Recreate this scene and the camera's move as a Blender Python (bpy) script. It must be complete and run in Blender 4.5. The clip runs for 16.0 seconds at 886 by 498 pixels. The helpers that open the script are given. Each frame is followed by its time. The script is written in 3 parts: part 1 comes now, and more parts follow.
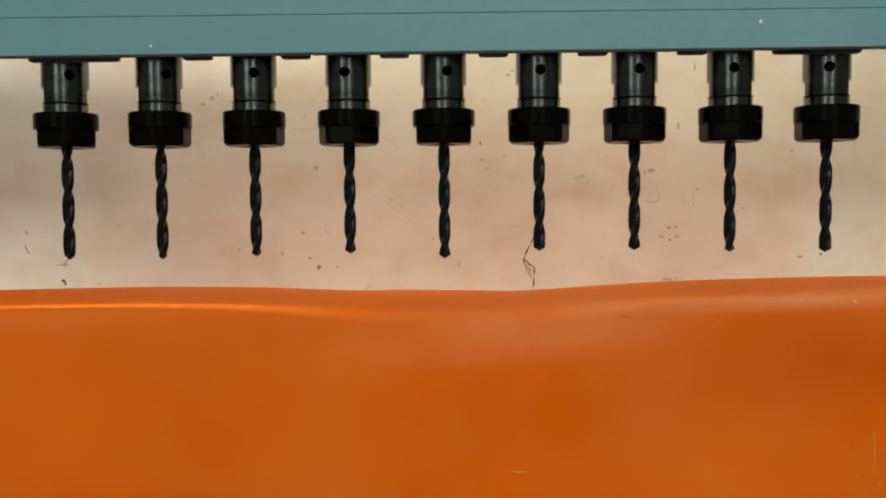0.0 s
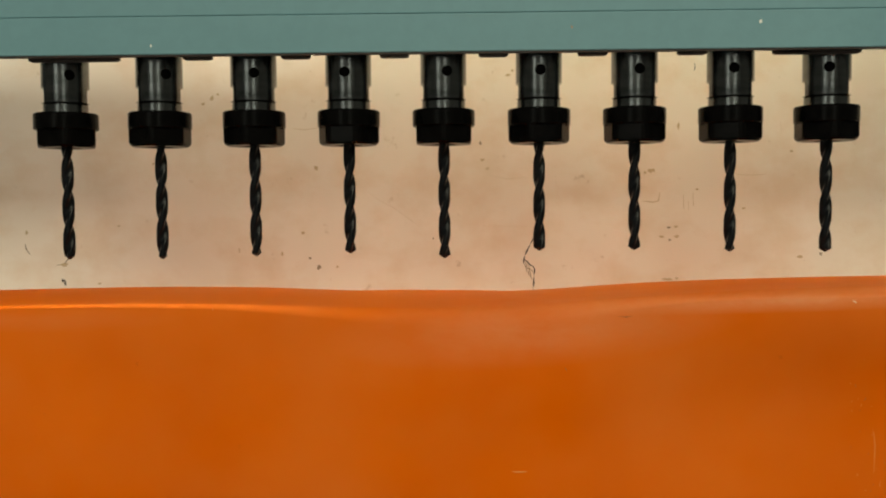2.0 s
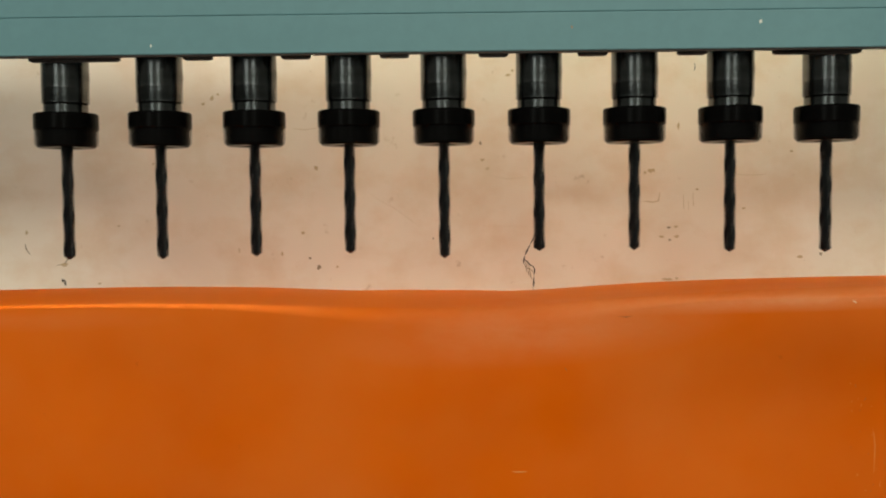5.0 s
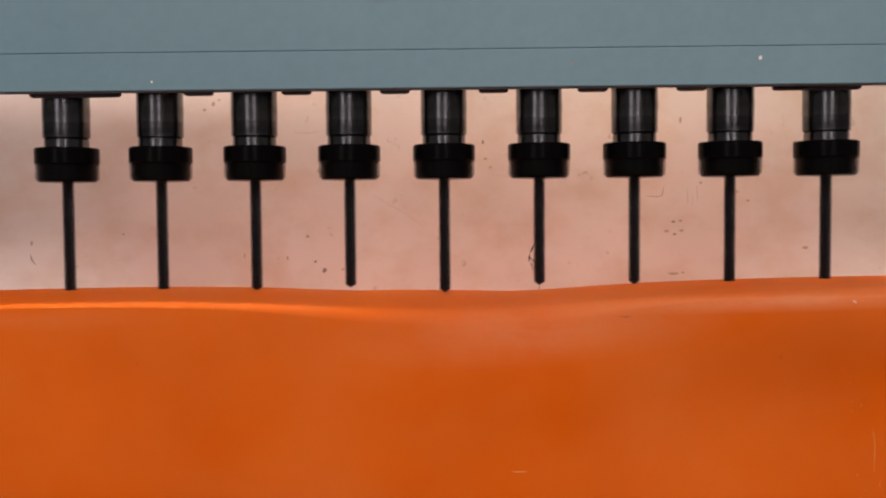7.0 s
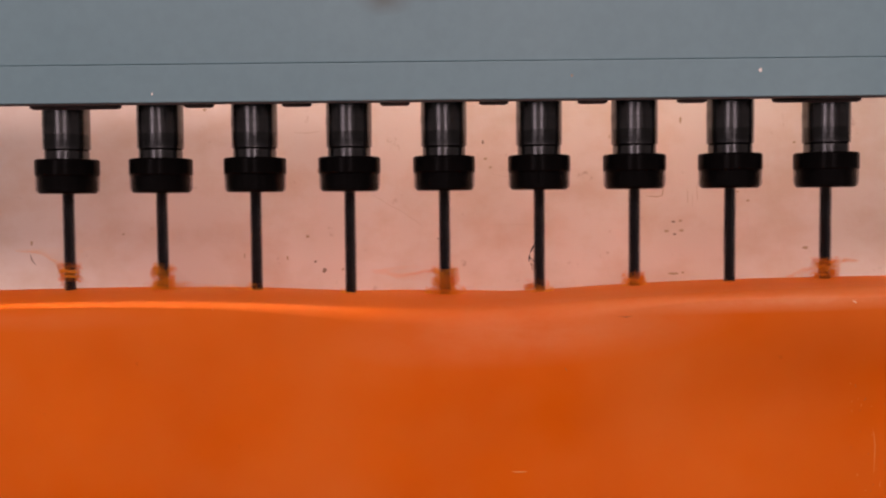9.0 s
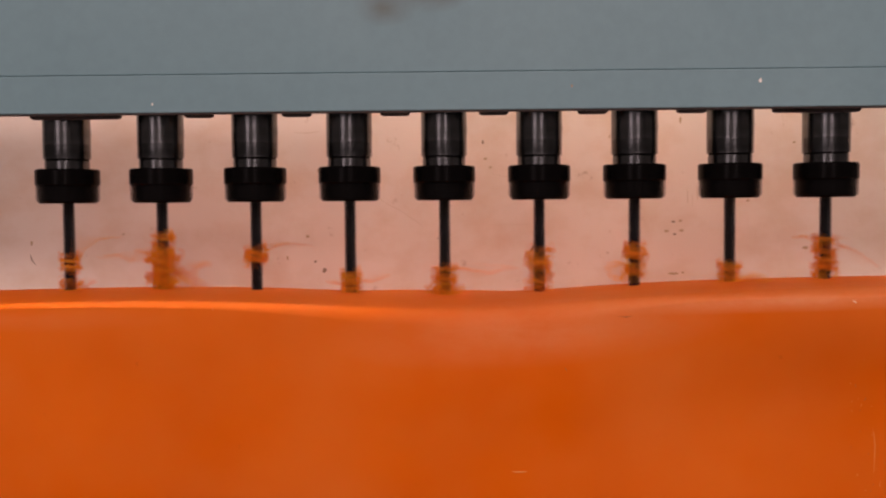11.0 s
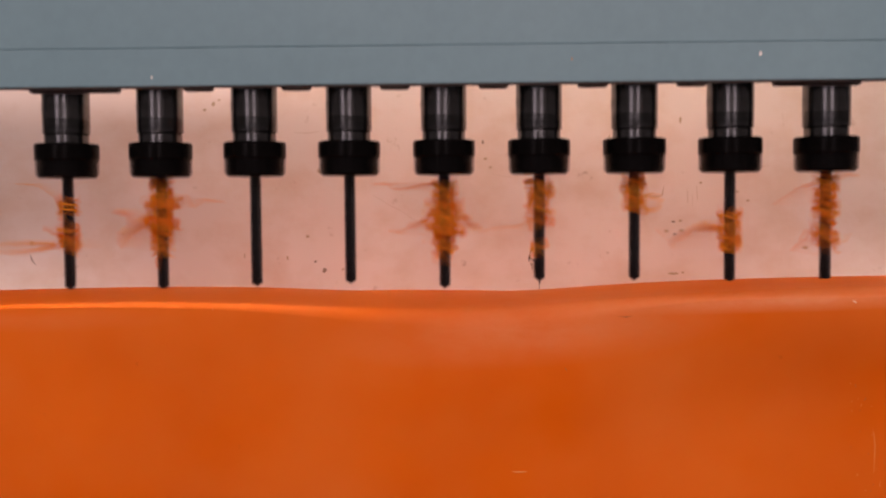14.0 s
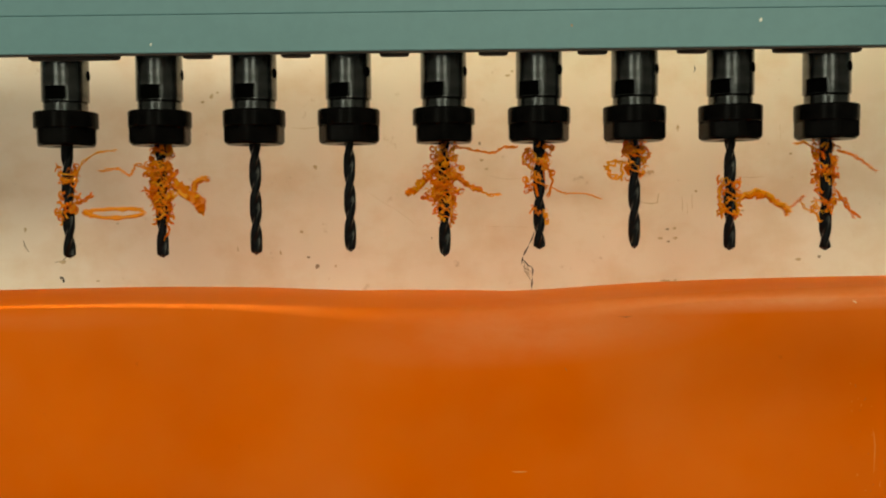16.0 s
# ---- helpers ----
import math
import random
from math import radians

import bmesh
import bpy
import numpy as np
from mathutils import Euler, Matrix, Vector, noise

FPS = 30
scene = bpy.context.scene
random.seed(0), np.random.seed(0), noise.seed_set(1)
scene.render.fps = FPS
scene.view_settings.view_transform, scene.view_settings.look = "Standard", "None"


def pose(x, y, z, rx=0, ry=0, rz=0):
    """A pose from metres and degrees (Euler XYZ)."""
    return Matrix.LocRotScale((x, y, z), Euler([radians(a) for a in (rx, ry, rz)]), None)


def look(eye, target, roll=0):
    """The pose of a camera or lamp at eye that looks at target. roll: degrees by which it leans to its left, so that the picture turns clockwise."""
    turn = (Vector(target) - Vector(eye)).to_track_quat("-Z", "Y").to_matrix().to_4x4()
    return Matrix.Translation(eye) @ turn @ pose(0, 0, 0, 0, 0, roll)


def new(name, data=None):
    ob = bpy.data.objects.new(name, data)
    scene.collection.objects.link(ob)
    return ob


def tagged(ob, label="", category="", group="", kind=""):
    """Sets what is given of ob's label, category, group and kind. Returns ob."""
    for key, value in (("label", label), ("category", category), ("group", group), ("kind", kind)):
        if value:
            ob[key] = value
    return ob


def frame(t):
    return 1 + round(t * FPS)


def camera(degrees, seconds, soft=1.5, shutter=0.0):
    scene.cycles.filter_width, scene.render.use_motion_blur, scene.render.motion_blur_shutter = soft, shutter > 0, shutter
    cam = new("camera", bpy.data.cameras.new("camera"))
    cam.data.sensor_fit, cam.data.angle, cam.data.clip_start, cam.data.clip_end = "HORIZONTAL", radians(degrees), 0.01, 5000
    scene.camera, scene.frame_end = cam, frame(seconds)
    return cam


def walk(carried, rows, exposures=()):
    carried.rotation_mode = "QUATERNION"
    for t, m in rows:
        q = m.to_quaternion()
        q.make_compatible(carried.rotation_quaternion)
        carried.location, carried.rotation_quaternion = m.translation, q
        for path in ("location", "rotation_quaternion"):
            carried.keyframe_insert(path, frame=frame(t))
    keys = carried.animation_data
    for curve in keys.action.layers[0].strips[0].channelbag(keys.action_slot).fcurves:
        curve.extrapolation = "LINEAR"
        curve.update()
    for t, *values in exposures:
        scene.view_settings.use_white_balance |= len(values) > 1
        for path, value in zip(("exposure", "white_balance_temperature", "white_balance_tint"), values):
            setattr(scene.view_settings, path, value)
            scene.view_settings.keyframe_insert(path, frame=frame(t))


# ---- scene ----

MM = 0.001

# ---- camera: stands still in front of the drills ----
cam = camera(50, 16.0, soft=2.0, shutter=2.07)


def still(px, py, pz, pitch, roll, yaw):
    turn = Euler((radians(pitch), 0, 0)).to_matrix() @ Euler((0, radians(roll), 0)).to_matrix()
    turn = Euler((0, 0, radians(yaw))).to_matrix() @ turn @ Euler((radians(90), 0, 0)).to_matrix()
    return Matrix.Translation((px, py, pz)) @ turn.to_4x4()


STAND = still(0.00463, -0.30149, -0.02982, -2.655, 0.478, 0.987)
walk(cam, [(0.0, STAND), (16.0, STAND)],
     exposures=[(0.0, -0.04, 6650, 11), (1.0, -0.1, 7350, 10), (3.0, -0.1, 7550, 11), (4.2, -0.1, 7000, 10), (6.3, -0.05, 7000, 26), (6.6, -0.05, 6850, 40),
                (7.0, -0.07, 7050, 47), (8.0, -0.09, 7450, 66), (9.2, -0.09, 7550, 62), (11.3, -0.13, 7750, 59), (12.5, -0.09, 7750, 62), (14.2, -0.08, 7450, 60),
                (14.5, -0.14, 7550, 38), (15.0, -0.1, 8100, 14), (15.5, -0.1, 8900, 15), (16.0, -0.05, 8150, 7)])

# ---- world and lamps ----
world = bpy.data.worlds.new("workshop_air")
scene.world = world
world.use_nodes = True
world.node_tree.nodes["Background"].inputs["Color"].default_value = (0.75, 0.85, 1.0, 1)
world.node_tree.nodes["Background"].inputs["Strength"].default_value = 0.3


def area_lamp(name, eye, target, width, height, watts, colour):
    data = bpy.data.lights.new(name, "AREA")
    data.shape, data.size, data.size_y, data.energy, data.color = "RECTANGLE", width, height, watts, colour
    ob = new(name, data)
    ob.matrix_basis = look(eye, target)
    return ob


# unseen lamps: a large front key, added fills, weak daylight in two window openings
area_lamp("front_key_light", (0.08, -1.19, 0.79), (0.03, 0, -0.05), 1.3, 0.45, 14.6, (0.97, 1.0, 0.84))
# added fill under the ceiling that brightens the top of the block
area_lamp("block_top_fill", (0.0, -0.40, 1.372), (0.0, -0.38, 0), 0.9, 0.3, 1.2, (0.97, 1.0, 0.84))
# added warm and long cool fills over the gap, to brighten the plate
area_lamp("warm_gap_fill", (0.07, 0.048, 0.31), (0.07, 0.060, 0), 0.18, 0.02, 3.5, (1.0, 0.80, 0.53))
area_lamp("cool_gap_fill", (0.03, 0.042, 0.552), (0.03, 0.056, 0), 0.64, 0.012, 7.2, (0.82, 0.94, 1.0))
area_lamp("window_light", (-0.72, -1.58, 0.20), (-0.6, 0, 0.1), 0.30, 0.7, 1.3, (0.9, 1.0, 0.92))
area_lamp("window_light", (0.27, -1.58, 0.20), (0.25, 0, 0.1), 0.12, 0.7, 0.9, (0.9, 1.0, 0.92))


# ---- materials ----
def material(name, base, rough, metal=0.0):
    m = bpy.data.materials.new(name)
    m.use_nodes = True
    b = m.node_tree.nodes["Principled BSDF"]
    b.inputs["Base Color"].default_value = (*base, 1)
    b.inputs["Roughness"].default_value = rough
    b.inputs["Metallic"].default_value = metal
    return m, m.node_tree, b


def noise_tex(tree, scale, detail=4.0, stretch=(1, 1, 1), rough=0.5):
    co = tree.nodes.new("ShaderNodeTexCoord")
    mp = tree.nodes.new("ShaderNodeMapping")
    mp.inputs["Scale"].default_value = stretch
    n = tree.nodes.new("ShaderNodeTexNoise")
    n.inputs["Scale"].default_value, n.inputs["Detail"].default_value = scale, detail
    n.inputs["Roughness"].default_value = rough
    tree.links.new(co.outputs["Object"], mp.inputs["Vector"])
    tree.links.new(mp.outputs["Vector"], n.inputs["Vector"])
    return n.outputs["Fac"]


def ramp(tree, fac, stops):
    r = tree.nodes.new("ShaderNodeValToRGB")
    while len(r.color_ramp.elements) < len(stops):
        r.color_ramp.elements.new(0.5)
    for e, (at, c) in zip(r.color_ramp.elements, stops):
        e.position, e.color = at, (*c, 1) if len(c) == 3 else c
    tree.links.new(fac, r.inputs["Fac"])
    return r.outputs["Color"]


def mix(tree, a, b, fac, kind="MIX"):
    n = tree.nodes.new("ShaderNodeMix")
    n.data_type, n.blend_type = "RGBA", kind
    for sock, v in ((n.inputs[6], a), (n.inputs[7], b), (n.inputs[0], fac)):
        if isinstance(v, (tuple, float, int)):
            sock.default_value = v
        else:
            tree.links.new(v, sock)
    return n.outputs[2]


def bump(tree, bsdf, height, strength, distance):
    n = tree.nodes.new("ShaderNodeBump")
    n.inputs["Strength"].default_value, n.inputs["Distance"].default_value = strength, distance
    tree.links.new(height, n.inputs["Height"])
    tree.links.new(n.outputs["Normal"], bsdf.inputs["Normal"])


def grey_paint(name="grey_paint", oily=None):
    m, t, b = material(name, (0.2, 0.24, 0.26), 0.55)
    c1 = ramp(t, noise_tex(t, 14, 5), [(0.3, (0.113, 0.256, 0.302)), (0.7, (0.138, 0.290, 0.336))])
    c2 = ramp(t, noise_tex(t, 300, 3), [(0.35, (0.97, 0.97, 0.97)), (0.65, (1.02, 1.02, 1.02))])
    c = mix(t, c1, c2, 1.0, "MULTIPLY")
    if oily:
        # greasy smears, worn soft at their edges
        co = t.nodes.new("ShaderNodeTexCoord")
        for (x, z), (rx, rz) in oily:
            mp = t.nodes.new("ShaderNodeMapping")
            mp.inputs["Location"].default_value = (-x / rx, 0, -z / rz)
            mp.inputs["Scale"].default_value = (1 / rx, 0, 1 / rz)
            g = t.nodes.new("ShaderNodeTexGradient")
            g.gradient_type = "SPHERICAL"
            t.links.new(co.outputs["Object"], mp.inputs["Vector"])
            t.links.new(mp.outputs["Vector"], g.inputs["Vector"])
            k = t.nodes.new("ShaderNodeMath")
            k.operation, k.use_clamp = "MULTIPLY", True
            t.links.new(g.outputs["Fac"], k.inputs[0])
            t.links.new(ramp(t, noise_tex(t, 70, 4), [(0.3, (0.25, 0.25, 0.25)), (0.65, (1, 1, 1))]), k.inputs[1])
            c = mix(t, c, (0.085, 0.11, 0.10, 1), k.outputs[0])
    t.links.new(c, b.inputs["Base Color"])
    bump(t, b, noise_tex(t, 900, 2), 0.08, 0.0002)
    return m


def plate_metal():
    m, t, b = material("dull_sheet_metal", (0.7, 0.68, 0.65), 0.5, 0.12)
    broad = ramp(t, noise_tex(t, 13, 3), [(0.3, (0.80, 0.69, 0.60)), (0.7, (0.86, 0.78, 0.71))])
    smear = ramp(t, noise_tex(t, 34, 6, (1, 1, 1.3), 0.6), [(0.34, (0.92, 0.85, 0.78)), (0.54, (1, 1, 1))])
    grime = ramp(t, noise_tex(t, 120, 5, rough=0.65), [(0.26, (0.60, 0.50, 0.40)), (0.36, (1, 1, 1))])
    c = mix(t, mix(t, broad, smear, 1.0, "MULTIPLY"), grime, 0.7, "MULTIPLY")
    t.links.new(c, b.inputs["Base Color"])
    r = t.nodes.new("ShaderNodeMapRange")
    r.inputs["To Min"].default_value, r.inputs["To Max"].default_value = 0.48, 0.68
    t.links.new(noise_tex(t, 40, 5), r.inputs["Value"])
    t.links.new(r.outputs[0], b.inputs["Roughness"])
    bump(t, b, noise_tex(t, 10, 2), 0.25, 0.004)
    return m


def orange_plastic():
    m, t, b = material("orange_plastic", (0.74, 0.15, 0.008), 0.42)
    b.inputs["Specular IOR Level"].default_value = 0.015
    broad = ramp(t, noise_tex(t, 16, 3), [(0.3, (0.73, 0.113, 0.003)), (0.7, (0.84, 0.146, 0.006))])
    speck = ramp(t, noise_tex(t, 160, 5, rough=0.6), [(0.22, (0.72, 0.66, 0.6)), (0.3, (1, 1, 1))])
    # broad patches of pale sheen painted into the colour
    sheen_patches = ramp(t, noise_tex(t, 11, 4, rough=0.55), [(0.36, (0, 0, 0)), (0.64, (0.5, 0.5, 0.5))])
    c = mix(t, mix(t, broad, speck, 0.6, "MULTIPLY"), (0.80, 0.205, 0.042, 1), sheen_patches)
    # pale sheen painted along the shoulder of the upper edge and in the slump
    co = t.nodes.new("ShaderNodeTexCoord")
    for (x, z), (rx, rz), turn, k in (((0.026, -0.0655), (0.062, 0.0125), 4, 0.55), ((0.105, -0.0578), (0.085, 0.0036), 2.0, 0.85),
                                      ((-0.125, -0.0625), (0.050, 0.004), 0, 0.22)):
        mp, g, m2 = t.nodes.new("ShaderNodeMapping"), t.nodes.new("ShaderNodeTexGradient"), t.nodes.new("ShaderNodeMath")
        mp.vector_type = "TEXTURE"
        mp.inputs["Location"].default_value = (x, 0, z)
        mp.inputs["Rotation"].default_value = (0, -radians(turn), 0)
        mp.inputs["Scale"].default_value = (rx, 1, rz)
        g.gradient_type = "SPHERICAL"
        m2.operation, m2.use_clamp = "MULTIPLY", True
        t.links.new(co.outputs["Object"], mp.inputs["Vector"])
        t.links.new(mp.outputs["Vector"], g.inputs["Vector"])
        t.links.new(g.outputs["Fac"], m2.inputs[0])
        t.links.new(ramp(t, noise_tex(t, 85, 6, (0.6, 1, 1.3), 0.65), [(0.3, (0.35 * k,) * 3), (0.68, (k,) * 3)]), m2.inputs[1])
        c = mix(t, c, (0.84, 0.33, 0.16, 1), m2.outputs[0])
    t.links.new(c, b.inputs["Base Color"])
    b.inputs["Subsurface Weight"].default_value = 0.1
    b.inputs["Subsurface Radius"].default_value = (0.004, 0.0015, 0.0005)
    r = t.nodes.new("ShaderNodeMapRange")
    r.inputs["To Min"].default_value, r.inputs["To Max"].default_value = 0.42, 0.60
    t.links.new(noise_tex(t, 60, 5), r.inputs["Value"])
    t.links.new(r.outputs[0], b.inputs["Roughness"])
    bump(t, b, noise_tex(t, 150, 5), 0.14, 0.0008)
    return m


def turned_steel():
    m, t, b = material("turned_steel", (0.3, 0.32, 0.32), 0.24, 1.0)
    c = ramp(t, noise_tex(t, 90, 4, (1, 1, 3)), [(0.3, (0.09, 0.098, 0.1)), (0.7, (0.19, 0.2, 0.205))])
    t.links.new(c, b.inputs["Base Color"])
    bump(t, b, noise_tex(t, 500, 2, (0.1, 0.1, 6)), 0.06, 0.0002)
    return m


def plain_metal(name, dark, light, rough, metal, scale=200):
    m, t, b = material(name, light, rough, metal)
    t.links.new(ramp(t, noise_tex(t, scale, 4), [(0.3, dark), (0.7, light)]), b.inputs["Base Color"])
    bump(t, b, noise_tex(t, scale * 4, 2), 0.06, 0.0002)
    return m


def wall_paint(name, a, c):
    m, t, b = material(name, a, 0.8)
    t.links.new(ramp(t, noise_tex(t, 3, 6), [(0.3, a), (0.7, c)]), b.inputs["Base Color"])
    bump(t, b, noise_tex(t, 80, 3), 0.1, 0.002)
    return m


def chip_plastic():
    m, t, b = material("shaved_plastic", (0.9, 0.36, 0.03), 0.45)
    info = t.nodes.new("ShaderNodeObjectInfo")
    c = ramp(t, info.outputs["Random"], [(0.0, (0.88, 0.23, 0.006)), (0.6, (0.93, 0.36, 0.012)), (1.0, (0.96, 0.52, 0.03))])
    t.links.new(c, b.inputs["Base Color"])
    glow, both = t.nodes.new("ShaderNodeBsdfTranslucent"), t.nodes.new("ShaderNodeMixShader")
    both.inputs["Fac"].default_value = 0.45
    t.links.new(c, glow.inputs["Color"])
    t.links.new(b.outputs[0], both.inputs[1])
    t.links.new(glow.outputs[0], both.inputs[2])
    t.links.new(both.outputs[0], t.nodes["Material Output"].inputs["Surface"])
    return m


OILY = grey_paint("oily_grey_paint", [((-0.017, 0.0475), (0.010, 0.006)), ((-0.003, 0.0515), (0.012, 0.006))])
PAINT, SHEET, PLASTIC, STEEL, CHIP = grey_paint(), plate_metal(), orange_plastic(), turned_steel(), chip_plastic()
BLACK = plain_metal("black_oxide", (0.0015, 0.0015, 0.0015), (0.004, 0.0037, 0.0037), 0.24, 0.0)
HSS = plain_metal("dark_drill_steel", (0.0025, 0.003, 0.004), (0.006, 0.0072, 0.009), 0.3, 0.0, 400)
# painted shade, for the screw holes and the dark wrench flats
SHADE_BLACK = plain_metal("painted_shade", (0.001, 0.001, 0.001), (0.002, 0.002, 0.002), 0.9, 0.0)
TABS = plain_metal("tab_steel_and_edge_shade", (0.020, 0.014, 0.012), (0.045, 0.03, 0.026), 0.5, 0.4)
GRIME = plain_metal("dried_grime", (0.48, 0.36, 0.22), (0.62, 0.48, 0.33), 0.8, 0.0, 600)
FADED = plain_metal("old_grease", (0.26, 0.195, 0.14), (0.40, 0.31, 0.225), 0.8, 0.0, 600)
SOOT = plain_metal("black_grease", (0.015, 0.012, 0.012), (0.05, 0.04, 0.035), 0.6, 0.0, 600)
CHALK = plain_metal("bare_chip_of_primer", (0.7, 0.7, 0.66), (0.85, 0.85, 0.8), 0.7, 0.0, 600)
BLACK.node_tree.nodes["Principled BSDF"].inputs["Specular IOR Level"].default_value = 0.055
HSS.node_tree.nodes["Principled BSDF"].inputs["Specular IOR Level"].default_value = 0.13
SHADE_BLACK.node_tree.nodes["Principled BSDF"].inputs["Specular IOR Level"].default_value = 0.0
PALE = plain_metal("scuffed_orange", (0.80, 0.22, 0.03), (0.88, 0.30, 0.06), 0.6, 0.0, 500)
GLINT = plain_metal("orange_highlight", (0.86, 0.50, 0.28), (0.90, 0.62, 0.42), 0.5, 0.0, 500)
BRUISE = plain_metal("dirty_orange", (0.48, 0.10, 0.01), (0.62, 0.13, 0.01), 0.6, 0.0, 500)
PLASTER = wall_paint("workshop_wall_paint", (0.15, 0.15, 0.145), (0.21, 0.21, 0.20))
BED = plain_metal("machine_bed_iron", (0.12, 0.12, 0.12), (0.2, 0.2, 0.2), 0.5, 0.6, 60)


# ---- building helpers ----
def mesh_of(bm, name, mat, smooth=True):
    me = bpy.data.meshes.new(name)
    bmesh.ops.recalc_face_normals(bm, faces=bm.faces)
    for f in bm.faces:
        f.smooth = smooth
    bm.to_mesh(me)
    bm.free()
    me.materials.append(mat)
    if smooth:
        me.set_sharp_from_angle(angle=radians(35))
    return me


def part(name, bm, mat, parent=None, label="", smooth=True):
    ob = new(name, mesh_of(bm, name, mat, smooth))
    ob.parent = parent
    if label:
        ob["label"] = label
    return ob


def box(bm, x0, x1, y0, y1, z0, z1, bevel=0.0):
    r = bmesh.ops.create_cube(bm, size=1)
    for v in r["verts"]:
        v.co = Vector(((x0, x1)[v.co.x > 0], (y0, y1)[v.co.y > 0], (z0, z1)[v.co.z > 0]))
    if bevel:
        edges = list({e for v in r["verts"] for e in v.link_edges})
        bmesh.ops.bevel(bm, geom=edges, offset=bevel, segments=3, affect="EDGES", profile=0.5)
    return bm


def rings(bm, loops, cap=True):
    """Skins closed loops of equal length, given as lists of points."""
    rows = [[bm.verts.new(p) for p in loop] for loop in loops]
    n = len(rows[0])
    for a, b in zip(rows, rows[1:]):
        for i in range(n):
            bm.faces.new((a[i], a[(i + 1) % n], b[(i + 1) % n], b[i]))
    if cap:
        bm.faces.new(rows[0][::-1])
        bm.faces.new(rows[-1])
    return bm


def lathe(bm, profile, n=48):
    return rings(bm, [[(r * math.cos(2 * math.pi * i / n), r * math.sin(2 * math.pi * i / n), z) for i in range(n)]
                      for r, z in profile])


def tube(bm, pts, r, sides=6, flat=1.0):
    """A round or flattened strand along pts, tapered at its ends."""
    pts = [Vector(p) for p in pts]
    loops = []
    side = Vector((0, 1, 0))
    for i, p in enumerate(pts):
        d = (pts[min(i + 1, len(pts) - 1)] - pts[max(i - 1, 0)]).normalized()
        u = side - d * side.dot(d)
        if u.length < 1e-3:
            u = d.orthogonal()
        u.normalize()
        side = u
        w = d.cross(u)
        k = r * (0.35 if i in (0, len(pts) - 1) else 1.0)
        loops.append([p + k * (math.cos(a) * u + flat * math.sin(a) * w) for a in
                      (2 * math.pi * j / sides for j in range(sides))])
    return rings(bm, loops)


def glide(pts, n):
    """Points along a smooth curve through pts."""
    pts = [Vector(p) for p in pts]
    q = [pts[0] * 2 - pts[1]] + pts + [pts[-1] * 2 - pts[-2]]
    out = []
    for k in range(len(pts) - 1):
        a, b, c, d = q[k:k + 4]
        for i in range(n):
            u = i / n
            out.append(0.5 * (2 * b + (c - a) * u + (2 * a - 5 * b + 4 * c - d) * u * u + (3 * b - a - 3 * c + d) * u ** 3))
    return out + [pts[-1]]


# ---- the place: machine bed, workshop walls, ceiling ----
def structure(name, bm, mat, label):
    return tagged(part(name, bm, mat, None, label, smooth=False), category=name.split("_")[0], kind="structure")


BED_Z = -0.135
structure("floor", box(bmesh.new(), -1.4, 1.4, -1.6, 0.9, BED_Z - 0.05, BED_Z), BED, "grey iron machine bed under the orange block")
structure("wall_north", box(bmesh.new(), -1.4, 1.4, 0.9, 1.0, BED_Z - 0.05, 1.4), PLASTER, "plain grey painted workshop wall")
structure("wall_west", box(bmesh.new(), -1.5, -1.4, -1.7, 1.0, BED_Z - 0.05, 1.4), PLASTER, "plain grey painted workshop wall")
structure("wall_east", box(bmesh.new(), 1.4, 1.5, -1.7, 1.0, BED_Z - 0.05, 1.4), PLASTER, "plain grey painted workshop wall")
structure("ceiling", box(bmesh.new(), -1.5, 1.5, -1.7, 1.0, 1.4, 1.5), PLASTER, "plain grey workshop ceiling")


def wall_with_windows():
    bm = bmesh.new()
    y0, y1, z0, z1 = -1.7, -1.6, BED_Z - 0.05, 1.4
    for x0, x1 in ((-1.4, -0.87), (-0.57, 0.21), (0.33, 1.4)):
        box(bm, x0, x1, y0, y1, z0, z1)
    for x0, x1 in ((-0.87, -0.57), (0.21, 0.33)):
        box(bm, x0, x1, y0, y1, z0, -0.15)
        box(bm, x0, x1, y0, y1, 0.55, z1)
    structure("wall_south", bm, PLASTER, "plain grey workshop wall with two tall windows")


wall_with_windows()


# ---- the orange plastic block ----
def crest(x):
    """Height of the block's wavy upper edge."""
    xs = [-0.22, -0.146, -0.116, -0.09, -0.062, -0.035, -0.007, 0.011, 0.030, 0.048, 0.066, 0.093, 0.121, 0.142, 0.22]
    zs = [-57.4, -56.5, -55.97, -55.8, -56.15, -57.2, -58.0, -58.1, -57.45, -56.35, -55.4, -54.5, -53.95, -53.7, -53.4]
    f = 0.0
    for d in range(-6, 7):
        f += float(np.interp(x + d * 0.0015, xs, zs)) / 13
    return f * MM


def swell(x, z):
    """How far the front face stands proud: soft dents and a bulge below the upper edge."""
    b = lambda cx, cz, sx, sz: math.exp(-((x - cx) / sx) ** 2 - ((z - cz) / sz) ** 2)
    s = -3.0 * b(0.024, -0.058, 0.045, 0.017) + 0.9 * b(0.005, -0.086, 0.05, 0.013)
    s += 4.8 * b(0.116, -0.0590, 0.062, 0.0175) + 2.4 * b(-0.03, -0.130, 0.14, 0.028) - 1.8 * b(0.085, -0.096, 0.065, 0.022) + 0.7 * b(-0.09, -0.066, 0.06, 0.012)
    s += 0.8 * b(-0.06, -0.105, 0.06, 0.03) + 0.6 * noise.noise(Vector((x * 19, z * 26, 3.1))) + 0.15 * noise.noise(Vector((x * 70, z * 80, 7.7)))
    return s * MM


